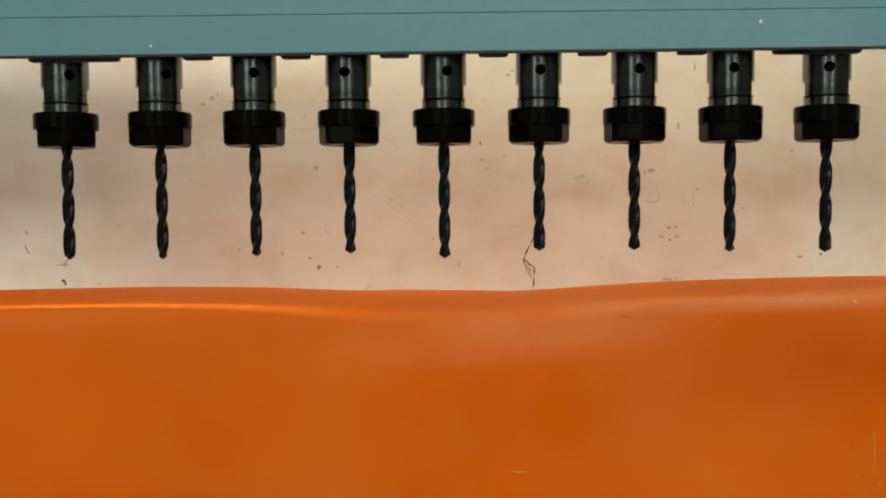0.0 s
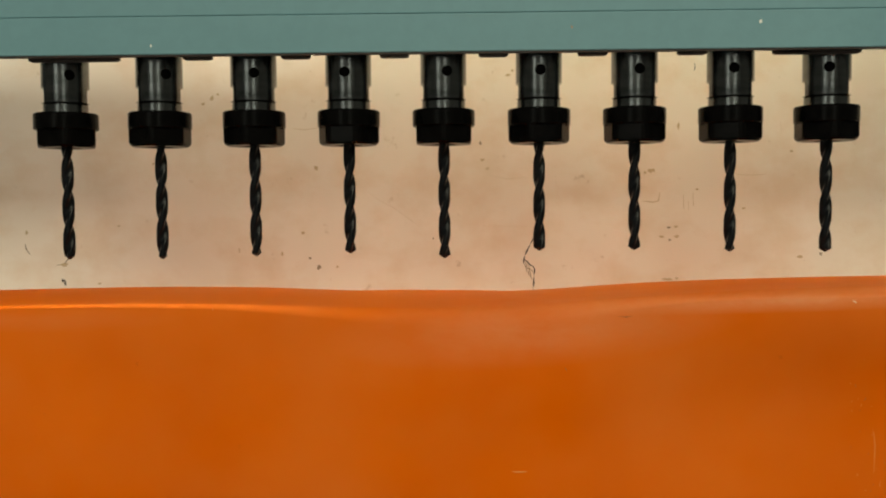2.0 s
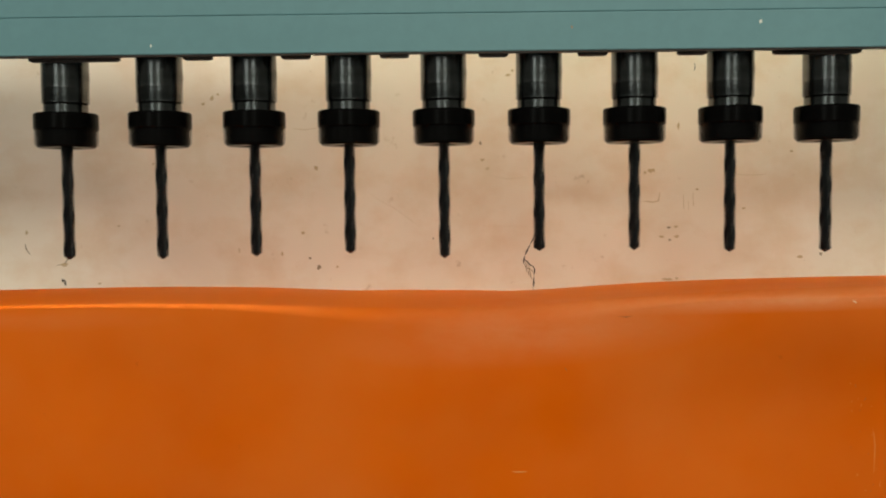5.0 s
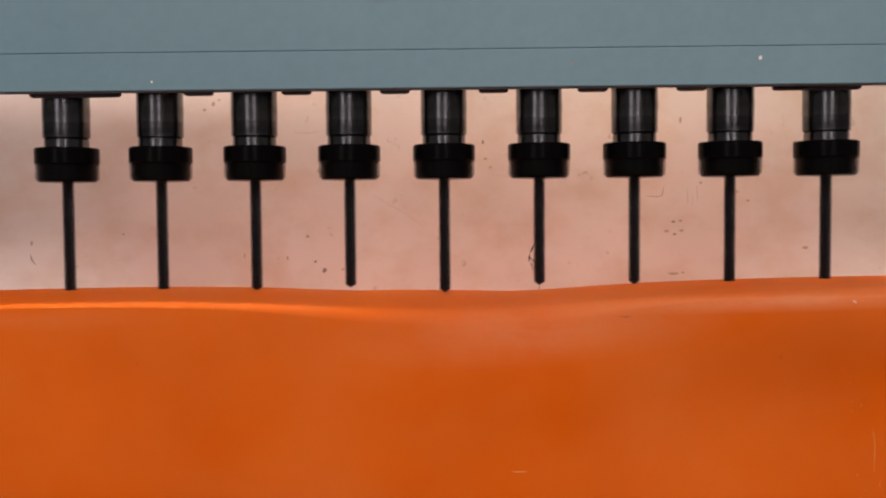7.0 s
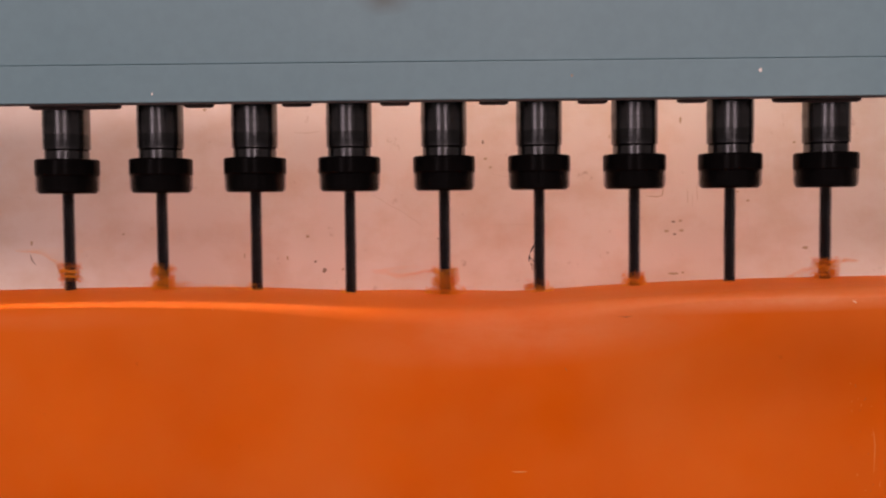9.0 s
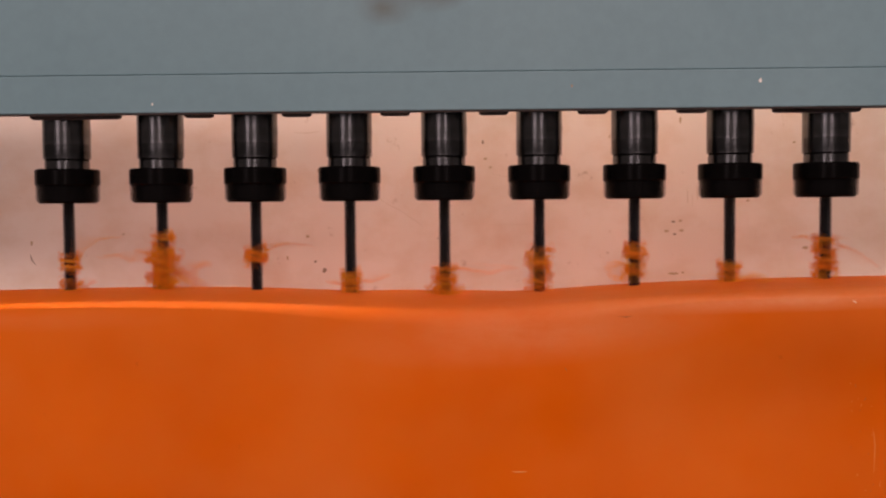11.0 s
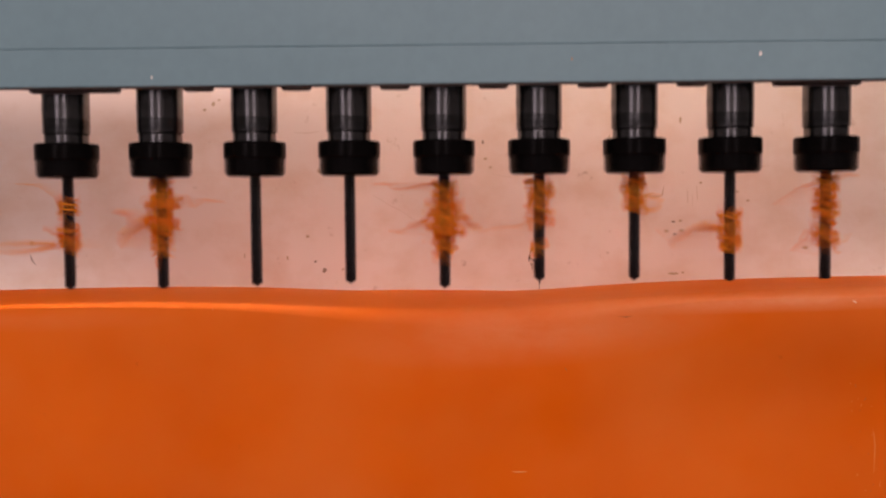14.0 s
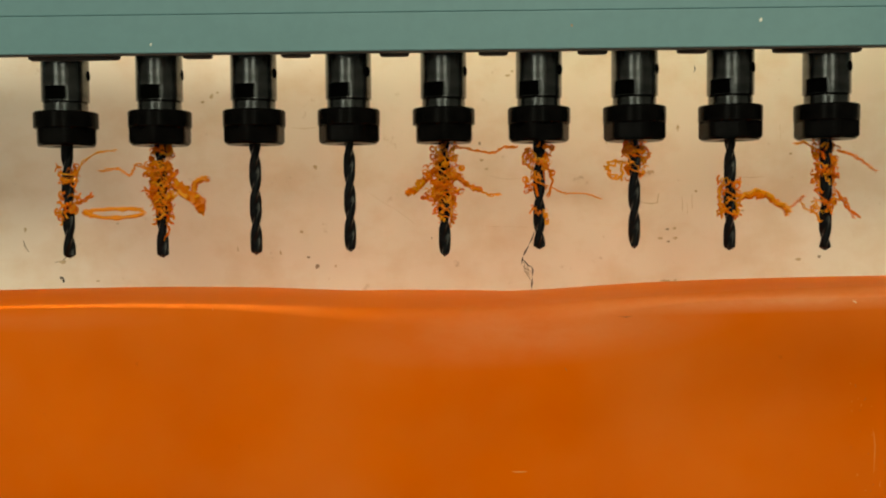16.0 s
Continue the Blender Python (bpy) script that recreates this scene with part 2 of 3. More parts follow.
def orange_block():
    bm = bmesh.new()
    half, front = 0.155, 0.0255
    loops = []
    n = 170
    for i in range(n + 1):
        x = -half + 2 * half * i / n
        c = crest(x)
        loop = []
        dent = math.exp(-((x - 0.022) / (0.034 if x > 0.022 else 0.060)) ** 2)
        crown = float(np.interp(x, (-0.15, 0.02, 0.06, 0.10, 0.15), (2.5, 2.1, 1.2, 0.6, 0.4))) * MM
        r = (0.8 + 6.9 * dent + 1.9 * math.exp(-((x - 0.12) / 0.05) ** 2)) * MM
        def half_section(fall):
            tilt = math.atan(2 * fall / (front - 0.8 * r))
            return fall, tilt, front - r * (1 - math.cos(math.pi / 2 - tilt)), fall + r * math.sin(math.pi / 2 - tilt)

        crown, lean, flat, rim = half_section(crown)
        rear_crown, rear_lean, rear_flat, rear_rim = half_section(1.7 * MM)
        for k in range(22):
            z = BED_Z + (c - rim - BED_Z) * k / 21
            loop.append((x, -front - swell(x, z), z))
        for k in range(1, 14):
            a = (math.pi / 2 - lean) * k / 14
            u = k / 14
            y = -front + r * (1 - math.cos(a))
            z = c - rim + r * math.sin(a)
            loop.append((x, y - swell(x, z) * (1 - u * u * (3 - 2 * u)), z))
        for k in range(25):
            y = (flat if k < 12 else rear_flat) * (k / 12 - 1)
            z = c - (crown * (y / flat) ** 2 if y < 0 else rear_crown * (y / rear_flat) ** 2)
            if y > 0:
                lip = min(1.0, y / 0.014)
                z += 0.75 * MM * math.exp(-((x + 0.002) / 0.020) ** 4) * lip * lip * (3 - 2 * lip)
            loop.append((x, y, z))
        for k in range(13, 0, -1):
            a = (math.pi / 2 - rear_lean) * k / 14
            loop.append((x, front - r * (1 - math.cos(a)), c - rear_rim + r * math.sin(a)))
        for k in range(8):
            loop.append((x, front, c - rear_rim + (BED_Z - c + rear_rim) * k / 7))
        loops.append(loop)
    rings(bm, loops)
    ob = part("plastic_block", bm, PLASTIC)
    for name, pts, r, mat in (("nick_glint", [(18.5, -107.6), (20.5, -108.2), (23, -108.2), (25, -107.9)], 0.28, PALE),
                              ("nick_glint", [(127, -62), (128, -66), (127.6, -72)], 0.12, PALE),
                              ("nick_glint", [(125, -96), (125.6, -101), (125.2, -110)], 0.16, PALE),
                              # the GLINT flecks are small highlights painted on the upper edge
                              ("nick_glint", [(116.2, -57.9), (117.2, -58.3), (118.0, -59.0)], 0.3, GLINT), ("nick_glint", [(121.3, -57.6), (121.8, -58.0)], 0.22, GLINT),
                              ("nick_glint", [(134, -57.2), (136.5, -57.0), (139, -57.2)], 0.2, GLINT), ("nick_glint", [(-67.6, -59.6), (-67.2, -59.9)], 0.22, GLINT),
                              ("stain", [(49, -62.6), (53, -62.8), (56, -62.4)], 0.3, BRUISE),
                              ("stain", [(34.5, -77), (35.6, -78.2), (36.2, -79.6)], 0.5, BRUISE),
                              ("stain", [(10.5, -76), (11.4, -76.4)], 0.35, BRUISE)):
        line = [Vector((x * MM, -front - swell(x * MM, z * MM) + (r - 0.1) * 0.9 * MM, z * MM)) for x, z in pts]
        part(name, tube(bmesh.new(), line, r * MM, 6), mat, ob)
    rnd = random.Random(5)
    for k in range(85):
        x, z = 141 - 24 * rnd.random() ** 1.7, rnd.uniform(-116, -76)
        dx, dz = rnd.uniform(-0.8, 0.8), rnd.uniform(0.5, 2.2)
        line = []
        for u in (0, 0.5, 1):
            px, pz = (x + dx * u + rnd.uniform(-0.2, 0.2)) * MM, (z + dz * u) * MM
            line.append(Vector((px, -front - swell(px, pz) + 0.1 * MM, pz)))
        part("scuff", tube(bmesh.new(), line, rnd.uniform(0.13, 0.20) * MM, 5), rnd.choice((PALE, BRUISE)), ob)
    return tagged(ob, "bright orange plastic block with a wavy upper edge and painted sheen", "plastic block")


block = orange_block()


# ---- the sheet metal plate that hangs behind the drills ----
PIVOT = Vector((-0.001, 0.080, 0.0337))


def blot(bm, x, z, rx, rz, seed):
    """A thin irregular dab on the plate's front, in the plate's space."""
    rnd = random.Random(seed)
    n = 14
    edge = []
    for i in range(n):
        a, k = 2 * math.pi * i / n, rnd.uniform(0.55, 1.15)
        edge.append((x + rx * k * math.cos(a), z + rz * k * math.sin(a)))
    rings(bm, [[(p[0], -0.00002, p[1]) for p in edge], [(p[0], -0.00004, p[1]) for p in edge]])
    return bm


def back_plate():
    bm = bmesh.new()
    box(bm, -0.34, 0.34, 0.0, 0.003, -0.154, 0.20)
    plate = part("back_plate", bm, SHEET)
    tagged(plate, "dull pale sheet metal plate with scratches and stains", "metal plate")
    plate.matrix_basis = Matrix.Translation(PIVOT)

    def at(x, z):
        return x - PIVOT.x, z - PIVOT.z

    def scratch(pts, r, mat, label):
        pts = [at(x * MM, z * MM) for x, z in pts]
        bm = tube(bmesh.new(), [(x, 0, z) for x, z in pts], r * MM, 6)
        for v in bm.verts:
            v.co.y = v.co.y * 0.05 - 0.00001
        part("scratch", bm, mat, plate, label)

    # a greasy crack, drawn as broken thin lines with a web beside it
    scratch([(35.3, -40.6), (34.3, -43.6), (33.2, -45.6)], 0.34, SOOT, "black greasy scratch")
    scratch([(33.0, -46.2), (31.7, -48.6), (31.0, -50.2)], 0.43, SOOT, "black greasy scratch")
    scratch([(30.8, -50.6), (30.5, -52.0), (30.3, -53.6)], 0.36, SOOT, "black greasy scratch")
    scratch([(30.5, -51.8), (31.9, -52.9), (33.0, -54.3), (34.1, -54.6)], 0.30, SOOT, "black greasy scratch")
    scratch([(34.2, -54.4), (34.8, -56.0), (34.5, -58.6)], 0.35, SOOT, "black greasy scratch")
    scratch([(34.5, -59.2), (34.4, -61.6), (34.2, -63.2)], 0.43, SOOT, "black greasy scratch")
    scratch([(34.2, -63.5), (34.2, -66.4)], 0.35, SOOT, "black greasy scratch")
    for pts in ([(30.6, -53.6), (31.4, -55.4), (33.2, -55.9), (34.4, -57.2)], [(30.9, -52.6), (31.6, -54.2), (31.5, -56.6), (33.2, -58.2)],
                [(31.5, -56.4), (33.0, -57.0), (33.6, -60.4)], [(32.4, -53.6), (32.7, -56.2), (32.3, -58.0), (34.2, -59.6)]):
        scratch(pts, 0.2, FADED, "faint brown web of scratches")
    scratch([(-31, -24.9), (-26.5, -28.2), (-20.3, -31.6), (-15.9, -34.9), (-11.6, -38.2)], 0.05, GRIME, "faint brown scratch")
    scratch([(16.0, -17.9), (23.8, -19.6), (32.6, -19.0)], 0.07, GRIME, "faint brown scratch")
    scratch([(77.7, -28.9), (82.1, -29.4), (84.3, -28.9), (84.9, -25.1)], 0.26, GRIME, "ochre hooked scratch")
    scratch([(94.2, -26.7), (94.4, -32.2)], 0.26, GRIME, "faint brown scratch")
    scratch([(98.0, -25.7), (98.3, -31.2)], 0.30, GRIME, "faint brown scratch")
    scratch([(96.2, -29.0), (96.4, -33.4)], 0.16, GRIME, "faint brown scratch")
    scratch([(13.8, -38.4), (32.6, -38.7)], 0.08, GRIME, "faint brown scratch")
    scratch([(115.5, -18.6), (121, -19.0), (127, -18.7)], 0.13, GRIME, "faint brown scratch")
    scratch([(-62, 1.2), (-57, 0.7), (-52, 1.3)], 0.13, GRIME, "faint brown scratch")
    scratch([(-116.5, 15.4), (-115.6, 10.6)], 0.10, GRIME, "faint brown scratch")
    scratch([(132.5, 2.4), (132.9, -3.2)], 0.13, GRIME, "faint brown scratch")
    scratch([(98.5, 25.5), (98.7, 24.0), (98.4, 22.6)], 0.24, SOOT, "short black scratch")
    scratch([(-171.2, -44.0), (-170.8, -46.2), (-169.2, -48.6)], 0.34, FADED, "dark brown curved scratch")
    scratch([(-158.6, -53.0), (-155.6, -52.4), (-153.4, -50.2), (-151.8, -49.6)], 0.26, FADED, "dark brown curved scratch")
    spots = [(-170.4, -39.6, 0.6, 1.1, GRIME), (-155.4, -52.8, 1.9, 0.9, GRIME), (-156.0, -59.2, 0.8, 0.7, SOOT), (-155.2, -60.2, 0.6, 0.9, SOOT),
             (-141.0, -60.5, 0.9, 0.5, GRIME), (-52.0, -54.6, 1.0, 0.95, FADED), (-55.6, -50.8, 0.7, 0.55, FADED), (-66.8, -49.0, 0.6, 1.2, GRIME),
             (-58.3, -40.6, 0.8, 0.8, GRIME), (-84.1, -47.6, 0.4, 1.3, GRIME), (-52.6, -14.6, 1.0, 1.0, GRIME), (-44.6, -54.4, 0.5, 0.7, GRIME),
             (-132.8, -37.2, 0.7, 0.4, GRIME), (-94.1, 13.6, 1.0, 1.2, GRIME), (-97.6, 11.4, 0.9, 0.6, GRIME), (-91.6, 15.2, 0.6, 0.5, GRIME),
             (88.4, -39.6, 1.0, 0.5, FADED), (91.2, -39.3, 0.9, 0.6, GRIME), (85.6, -43.2, 1.3, 0.6, GRIME), (88.8, -44.6, 0.8, 0.5, FADED), (91.6, -43.2, 1.0, 0.7, GRIME),
             (-5.8, -43.2, 0.35, 0.5, FADED), (13.3, -5.2, 0.55, 0.9, FADED), (14.0, -12.0, 0.9, 0.7, GRIME), (16.0, -15.4, 0.8, 0.5, GRIME), (24.4, 21.6, 1.2, 0.6, GRIME),
             (26.2, 23.4, 0.6, 0.6, GRIME), (81.3, -16.8, 1.7, 1.0, GRIME), (79.0, -17.6, 0.7, 0.8, GRIME), (99.6, -24.4, 0.7, 0.6, GRIME), (92.2, 1.0, 0.6, 1.5, GRIME),
             (63.9, -4.7, 0.5, 1.0, GRIME), (140.8, -51.6, 1.7, 0.6, GRIME), (149.0, -50.6, 0.7, 0.7, FADED), (118.2, -32.2, 0.9, 0.5, GRIME), (137.0, -9.6, 0.7, 0.5, GRIME),
             (-118.3, -12.4, 0.6, 0.4, GRIME), (114.0, -28.4, 1.2, 0.4, GRIME), (87.6, -60.3, 2.6, 0.6, GRIME), (91.8, -60.0, 1.0, 0.5, GRIME)]
    for i, (x, z, rx, rz, mat) in enumerate(spots):
        x, z = at(x * MM, z * MM)
        part("smudge", blot(bmesh.new(), x, z, rx * MM, rz * MM, i), mat, plate)
    return plate


plate = back_plate()


# ---- the drill head: painted beam, nine spindles with collet nuts and bits ----
def drill_bit(neck, tip):
    """A two-flute twist drill on the z axis. neck: depth at which the flutes face sideways; tip: its lowest point."""
    bm = bmesh.new()
    R, lead, n = 1.88, 21.8, 40
    z_top, cone = -9.5, 1.05
    loops = []
    rows = 84
    for k in range(rows + 1):
        z = z_top + (tip + cone - z_top) * k / rows
        phase = 2 * math.pi * (z + neck) / lead
        loops.append([(R * w * math.cos(a + phase) * MM, R * w * math.sin(a + phase) * MM, z * MM)
                      for a, w in flute_section(n)])
    for f, dz in ((0.55, 0.5), (0.12, 0.95)):
        z = tip + cone - cone * dz
        phase = 2 * math.pi * (z + neck) / lead
        loops.append([(R * f * w * math.cos(a + phase) * MM, R * f * w * math.sin(a + phase) * MM, z * MM)
                      for a, w in flute_section(n)])
    return rings(bm, loops)


def flute_section(n):
    out = []
    for i in range(n):
        a = 2 * math.pi * i / n
        c = abs(math.cos(a))
        dip = max(0.0, (c - 0.64) / 0.36)
        w = 1.0 - 0.5 * dip ** 0.75
        if 0.52 < c < 0.64:
            w = 0.96
        out.append((a, w))
    return out


def spindle_shaft():
    bm = bmesh.new()
    n = 64
    rows = [(7.2, 30), (7.2, 7.9), (7.2, 7.8), (7.2, 3.4), (7.15, 3.2), (6.5, 3.1), (6.5, 2.6), (6.75, 2.5), (6.75, -1.0)]
    loops = []
    for k, (r, z) in enumerate(rows):
        loop = []
        for i in range(n):
            a = 2 * math.pi * (i + 0.5) / n
            x, y = r * math.cos(a), r * math.sin(a)
            if 2 <= k <= 3:
                x = max(-6.25, min(6.25, x))
            loop.append((x * MM, y * MM, z * MM))
        loops.append(loop)
    return rings(bm, loops)


# thin black plate that puts the flat's dark reflection into its colour
def wrench_flat(side):
    return box(bmesh.new(), side * 6.27 * MM - 0.06 * MM, side * 6.27 * MM + 0.06 * MM, -3.5 * MM, 3.5 * MM, 3.5 * MM, 7.75 * MM, 0.05 * MM)


def collet_nut(turn):
    bm = bmesh.new()
    n = 72
    loops = []

    def hexed(r_round, flat, z):
        loop = []
        for i in range(n):
            a = 2 * math.pi * i / n
            r = r_round
            if flat:
                h = (a - turn) % (math.pi / 3) - math.pi / 6
                r = min(r_round, flat / math.cos(h))
            loop.append((r * math.cos(a) * MM, r * math.sin(a) * MM, z * MM))
        return loop

    for r, flat, z in ((7.6, 0, 0.0), (9.4, 0, 0.0), (9.8, 0, -0.4), (9.8, 0, -4.9), (9.65, 0, -5.1), (9.72, 8.6, -5.35),
                       (9.72, 8.6, -9.5), (9.4, 8.6, -10.1), (8.5, 8.5, -10.75), (4.2, 0, -10.8), (3.2, 0, -10.2)):
        loops.append(hexed(r, flat, z))
    return rings(bm, loops)


# matte black cap, painted as the dark inside of the screw hole
def set_screw():
    bm = bmesh.new()
    lathe(bm, [(1.62 * MM, -1.0 * MM), (1.62 * MM, 0.08 * MM), (1.5 * MM, 0.14 * MM), (0.02 * MM, 0.14 * MM)], 24)
    for v in bm.verts:
        v.co = Vector((v.co.x, -v.co.z - 7.2 * MM, v.co.y + 11.5 * MM))
    return bm


# black ring set into the groove of the shaft
def black_groove():
    return lathe(bmesh.new(), [(6.5 * MM, 3.25 * MM), (6.62 * MM, 3.15 * MM), (6.62 * MM, 2.75 * MM), (6.5 * MM, 2.65 * MM)], 48)


HEAD_Z0 = 16.5 * MM
head = new("drill_head", mesh_of(box(bmesh.new(), -0.26, 0.26, -0.012, -0.0093, HEAD_Z0, 28.0 * MM, 0.35 * MM), "drill_head", PAINT, False))
tagged(head, "grey painted drilling machine head carrying nine spindles in a row", "drill head")
# unseen rear depth added to keep the gap lights off the block's top
bm = box(bmesh.new(), -0.26, 0.26, -0.0119, 0.031, 28.04 * MM, 53.3 * MM, 0.35 * MM)
cover = part("upper_beam", bm, OILY, head, "grey painted upper beam with oily smudges", smooth=False)
part("rear_slide", box(bmesh.new(), -0.033, 0.2, -0.009, 0.012, 53.3 * MM, 0.36, 1 * MM), PAINT, head, smooth=False)
# dark strip that stands in for the shade under the cover's edge
part("edge_shade_strip", box(bmesh.new(), -0.26, 0.26, -0.0116, -0.0096, HEAD_Z0 - 0.45 * MM, HEAD_Z0 + 0.1 * MM), TABS, head, "dark brown strip painted as shade under the cover's edge", smooth=False)
# hidden housing, deepened to shade the block's top from behind
part("unseen_housing", box(bmesh.new(), -0.15, 0.15, -0.0092, 0.030, 25.5 * MM, 30 * MM, 0.3 * MM), PAINT, head, smooth=False)


def clamp_tab(x0, x1, low):
    bm = bmesh.new()
    z1, z0 = HEAD_Z0 + 3 * MM, HEAD_Z0 - low * MM
    rings(bm, [[(x0, -0.0092, z1), (x1, -0.0092, z1), (x1, -0.0075, z1), (x0, -0.0075, z1)],
               [(x0, -0.0092, z0 + 0.4 * MM), (x1, -0.0092, z0 + 0.4 * MM), (x1, -0.0075, z0 + 0.4 * MM), (x0, -0.0075, z0 + 0.4 * MM)],
               [(x0 + 0.0009, -0.0090, z0), (x1 - 0.0009, -0.0090, z0), (x1 - 0.0009, -0.0075, z0), (x0 + 0.0009, -0.0075, z0)]])
    part("clamp_tab", bm, TABS, head, "browned steel clamp tab", smooth=False)


clamp_tab(-0.1275, -0.0995, 1.45)
clamp_tab(0.1005, 0.1270, 1.45)
for i in range(7):
    x = (-75.3 + 30.25 * i) * MM - 0.0045
    clamp_tab(x, x + 0.009, 1.3)


def chip_of_paint(x, z, r, mat, seed, name, label):
    bm = blot(bmesh.new(), 0, 0, r * MM, r * MM * 1.2, seed)
    ob = part(name, bm, mat, head, label)
    ob.matrix_basis = Matrix.Translation((x * MM, -0.01202, z * MM))


chip_of_paint(95.6, 24.5, 0.65, CHALK, 31, "paint_chip", "white paint chip")
chip_of_paint(-88.5, 19.2, 0.38, CHALK, 32, "paint_chip", "white paint chip")
chip_of_paint(39.0, 23.4, 0.4, FADED, 33, "grease_spot", "dark grease spot")

SPINDLES = []
NECKS = (24.5, 22.7, 21.2, 19.3, 20.7, 24.6, 17.9, 21.0, 16.3)
TIPS = (-46.35, -46.4, -45.7, -45.0, -46.7, -44.6, -44.6, -45.4, -45.6)
HOLES = (10, 16, 1, -9, 9, 4, 13, 9, 6)
NUTS = (30, 12, 10, 46, 30, 12, 50, 52, 48)
# how far each spindle is turned at rest
REST = (22.5, 17.4, 12.1, 6.5, 0.9, -4.8, -10.4, -15.8, -20.9)
shaft_mesh = mesh_of(spindle_shaft(), "spindle", STEEL)
screw_mesh = mesh_of(set_screw(), "set_screw", SHADE_BLACK)
flat_meshes = [mesh_of(wrench_flat(side), "wrench_flat", SHADE_BLACK, False) for side in (-1, 1)]
groove_mesh = mesh_of(black_groove(), "groove_ring", BLACK)
for i in range(9):
    sp = new("spindle", shaft_mesh)
    sp.parent = head
    sp["label"] = "polished steel spindle shaft"
    sp.matrix_basis = pose((i - 4) * 0.030, 0, 0, 0, 0, REST[i])
    part("collet_nut", collet_nut(radians(NUTS[i])), BLACK, sp, "black oxide hexagonal collet nut")
    part("drill_bit", drill_bit(NECKS[i], TIPS[i]), HSS, sp, "dark steel twist drill bit")
    screw = new("set_screw", screw_mesh)
    screw.parent = sp
    screw.matrix_basis = pose(0, 0, 0, 0, 0, HOLES[i])
    ring = new("groove_ring", groove_mesh)
    ring.parent = sp
    for mesh in flat_meshes:
        flat = new("wrench_flat", mesh)
        flat.parent = sp
        flat["label"] = "wrench flat painted dark for its dark reflection"
    SPINDLES.append(sp)


# ---- orange plastic chips wound on the bits ----
def curl(rnd, z, r_in, r_out):
    """A crumb of curled shaving near the bit: a short, tight, uneven coil."""
    a, r = rnd.uniform(0, 6.28), r_in + (r_out - r_in) * rnd.random() ** 1.3
    around, climb = rnd.uniform(0.3, 1.5), rnd.uniform(-3.0, 3.0)
    coil, wind = rnd.uniform(0.35, 0.95), rnd.uniform(0.8, 2.2)
    pts = []
    n = 20
    for k in range(n + 1):
        u = k / n
        t, c = a + around * u, 6.28 * wind * u
        q = max(2.0, r + coil * math.cos(c))
        pts.append(Vector((q * math.cos(t), q * math.sin(t), z + climb * u + coil * math.sin(c))) * MM)
    return tube(bmesh.new(), pts, rnd.uniform(0.16, 0.42) * MM, 4, rnd.uniform(0.4, 1.2))


def crumple(rnd, pts, thick):
    """A long frayed shaving through the given places (x, z in mm)."""
    line = glide([(x + rnd.uniform(-0.5, 0.5) * thick, rnd.uniform(-1, 1), z + rnd.uniform(-0.6, 0.6) * thick) for x, z in pts], 7)
    out = []
    for k, p in enumerate(line):
        j = 0.55 * thick
        out.append((p + Vector((rnd.uniform(-j, j), rnd.uniform(-j, j), rnd.uniform(-j, j)))) * MM)
    return tube(bmesh.new(), out, 0.55 * thick * MM, 5, 0.7)


def hoop(cx, cz, rx, rz, thick):
    rnd = random.Random(int(100 * rx))
    bm = bmesh.new()
    for turn in range(2):
        pts, j = [], 0.28 * rz
        for k in range(27):
            a = 6.1 * k / 26 + 0.5 * turn
            pts.append(Vector((cx + rx * math.cos(a) + rnd.uniform(-j, j), 0.45 * rx * math.sin(a) + rnd.uniform(-j, j),
                               cz + rz * math.sin(a) + 0.5 * turn * rz * math.cos(a * 1.7) + rnd.uniform(-j, j))) * MM)
        tube(bm, pts, thick * rnd.uniform(0.55, 0.75) * MM, 5, 0.8)
    return bm


SWARF = []


def swarf(index, seed, coils, strands=(), hoops=(), label="loose orange plastic shavings wound round a drill bit"):
    """coils: (top, bottom, outer radius, count), mm below the nut; strands: (thickness, places)."""
    rnd = random.Random(seed)
    top, bottom, radius, _ = coils[0]
    core = []
    for k in range(40):
        u = k / 39
        r = 2.5 + 0.5 * math.sin(u * 31)
        core.append(Vector((r * math.cos(u * 13), r * math.sin(u * 13), top + (bottom - top) * u)) * MM)
    ob = part("swarf", tube(bmesh.new(), core, 0.3 * MM, 5, 0.6), CHIP)
    tagged(ob, label, "plastic shavings", "shavings on the drill bits")
    for top, bottom, radius, count in coils:
        for k in range(int(2.6 * count)):
            part("curl", curl(rnd, rnd.uniform(bottom, top), 2.1, radius), CHIP, ob)
    for thick, pts in strands:
        for k in range(4 if thick > 0.9 else 2):
            part("strand", crumple(rnd, pts, thick), CHIP, ob)
    for h in hoops:
        part("loop", hoop(*h), CHIP, ob)
    SWARF.append((index, ob))


swarf(0, 1, [(-7.5, -11, 3.4, 7), (-15.5, -22.5, 3.4, 12)],
      [(0.5, [(2, -13), (4, -6), (9, -2), (16, -1)]), (0.7, [(2, -18), (5, -17), (8, -15)])], [(14.5, -21, 9.5, 1.4, 0.95)], label="thin orange plastic curls with one long loop on a drill bit")
swarf(1, 2, [(-0.5, -24, 3.5, 44), (-7, -17, 5.8, 20)],
      [(1.9, [(4, -12), (8, -15), (12, -18), (13, -21)]), (1.0, [(6, -14), (10, -15), (11, -12), (15, -10)]),
       (0.6, [(-3, -8), (-8, -6), (-10, -9), (-14, -7), (-20, -8)]), (0.6, [(1, -24), (2, -27), (0, -31)])], label="thick tangle of orange plastic shavings round a drill bit")
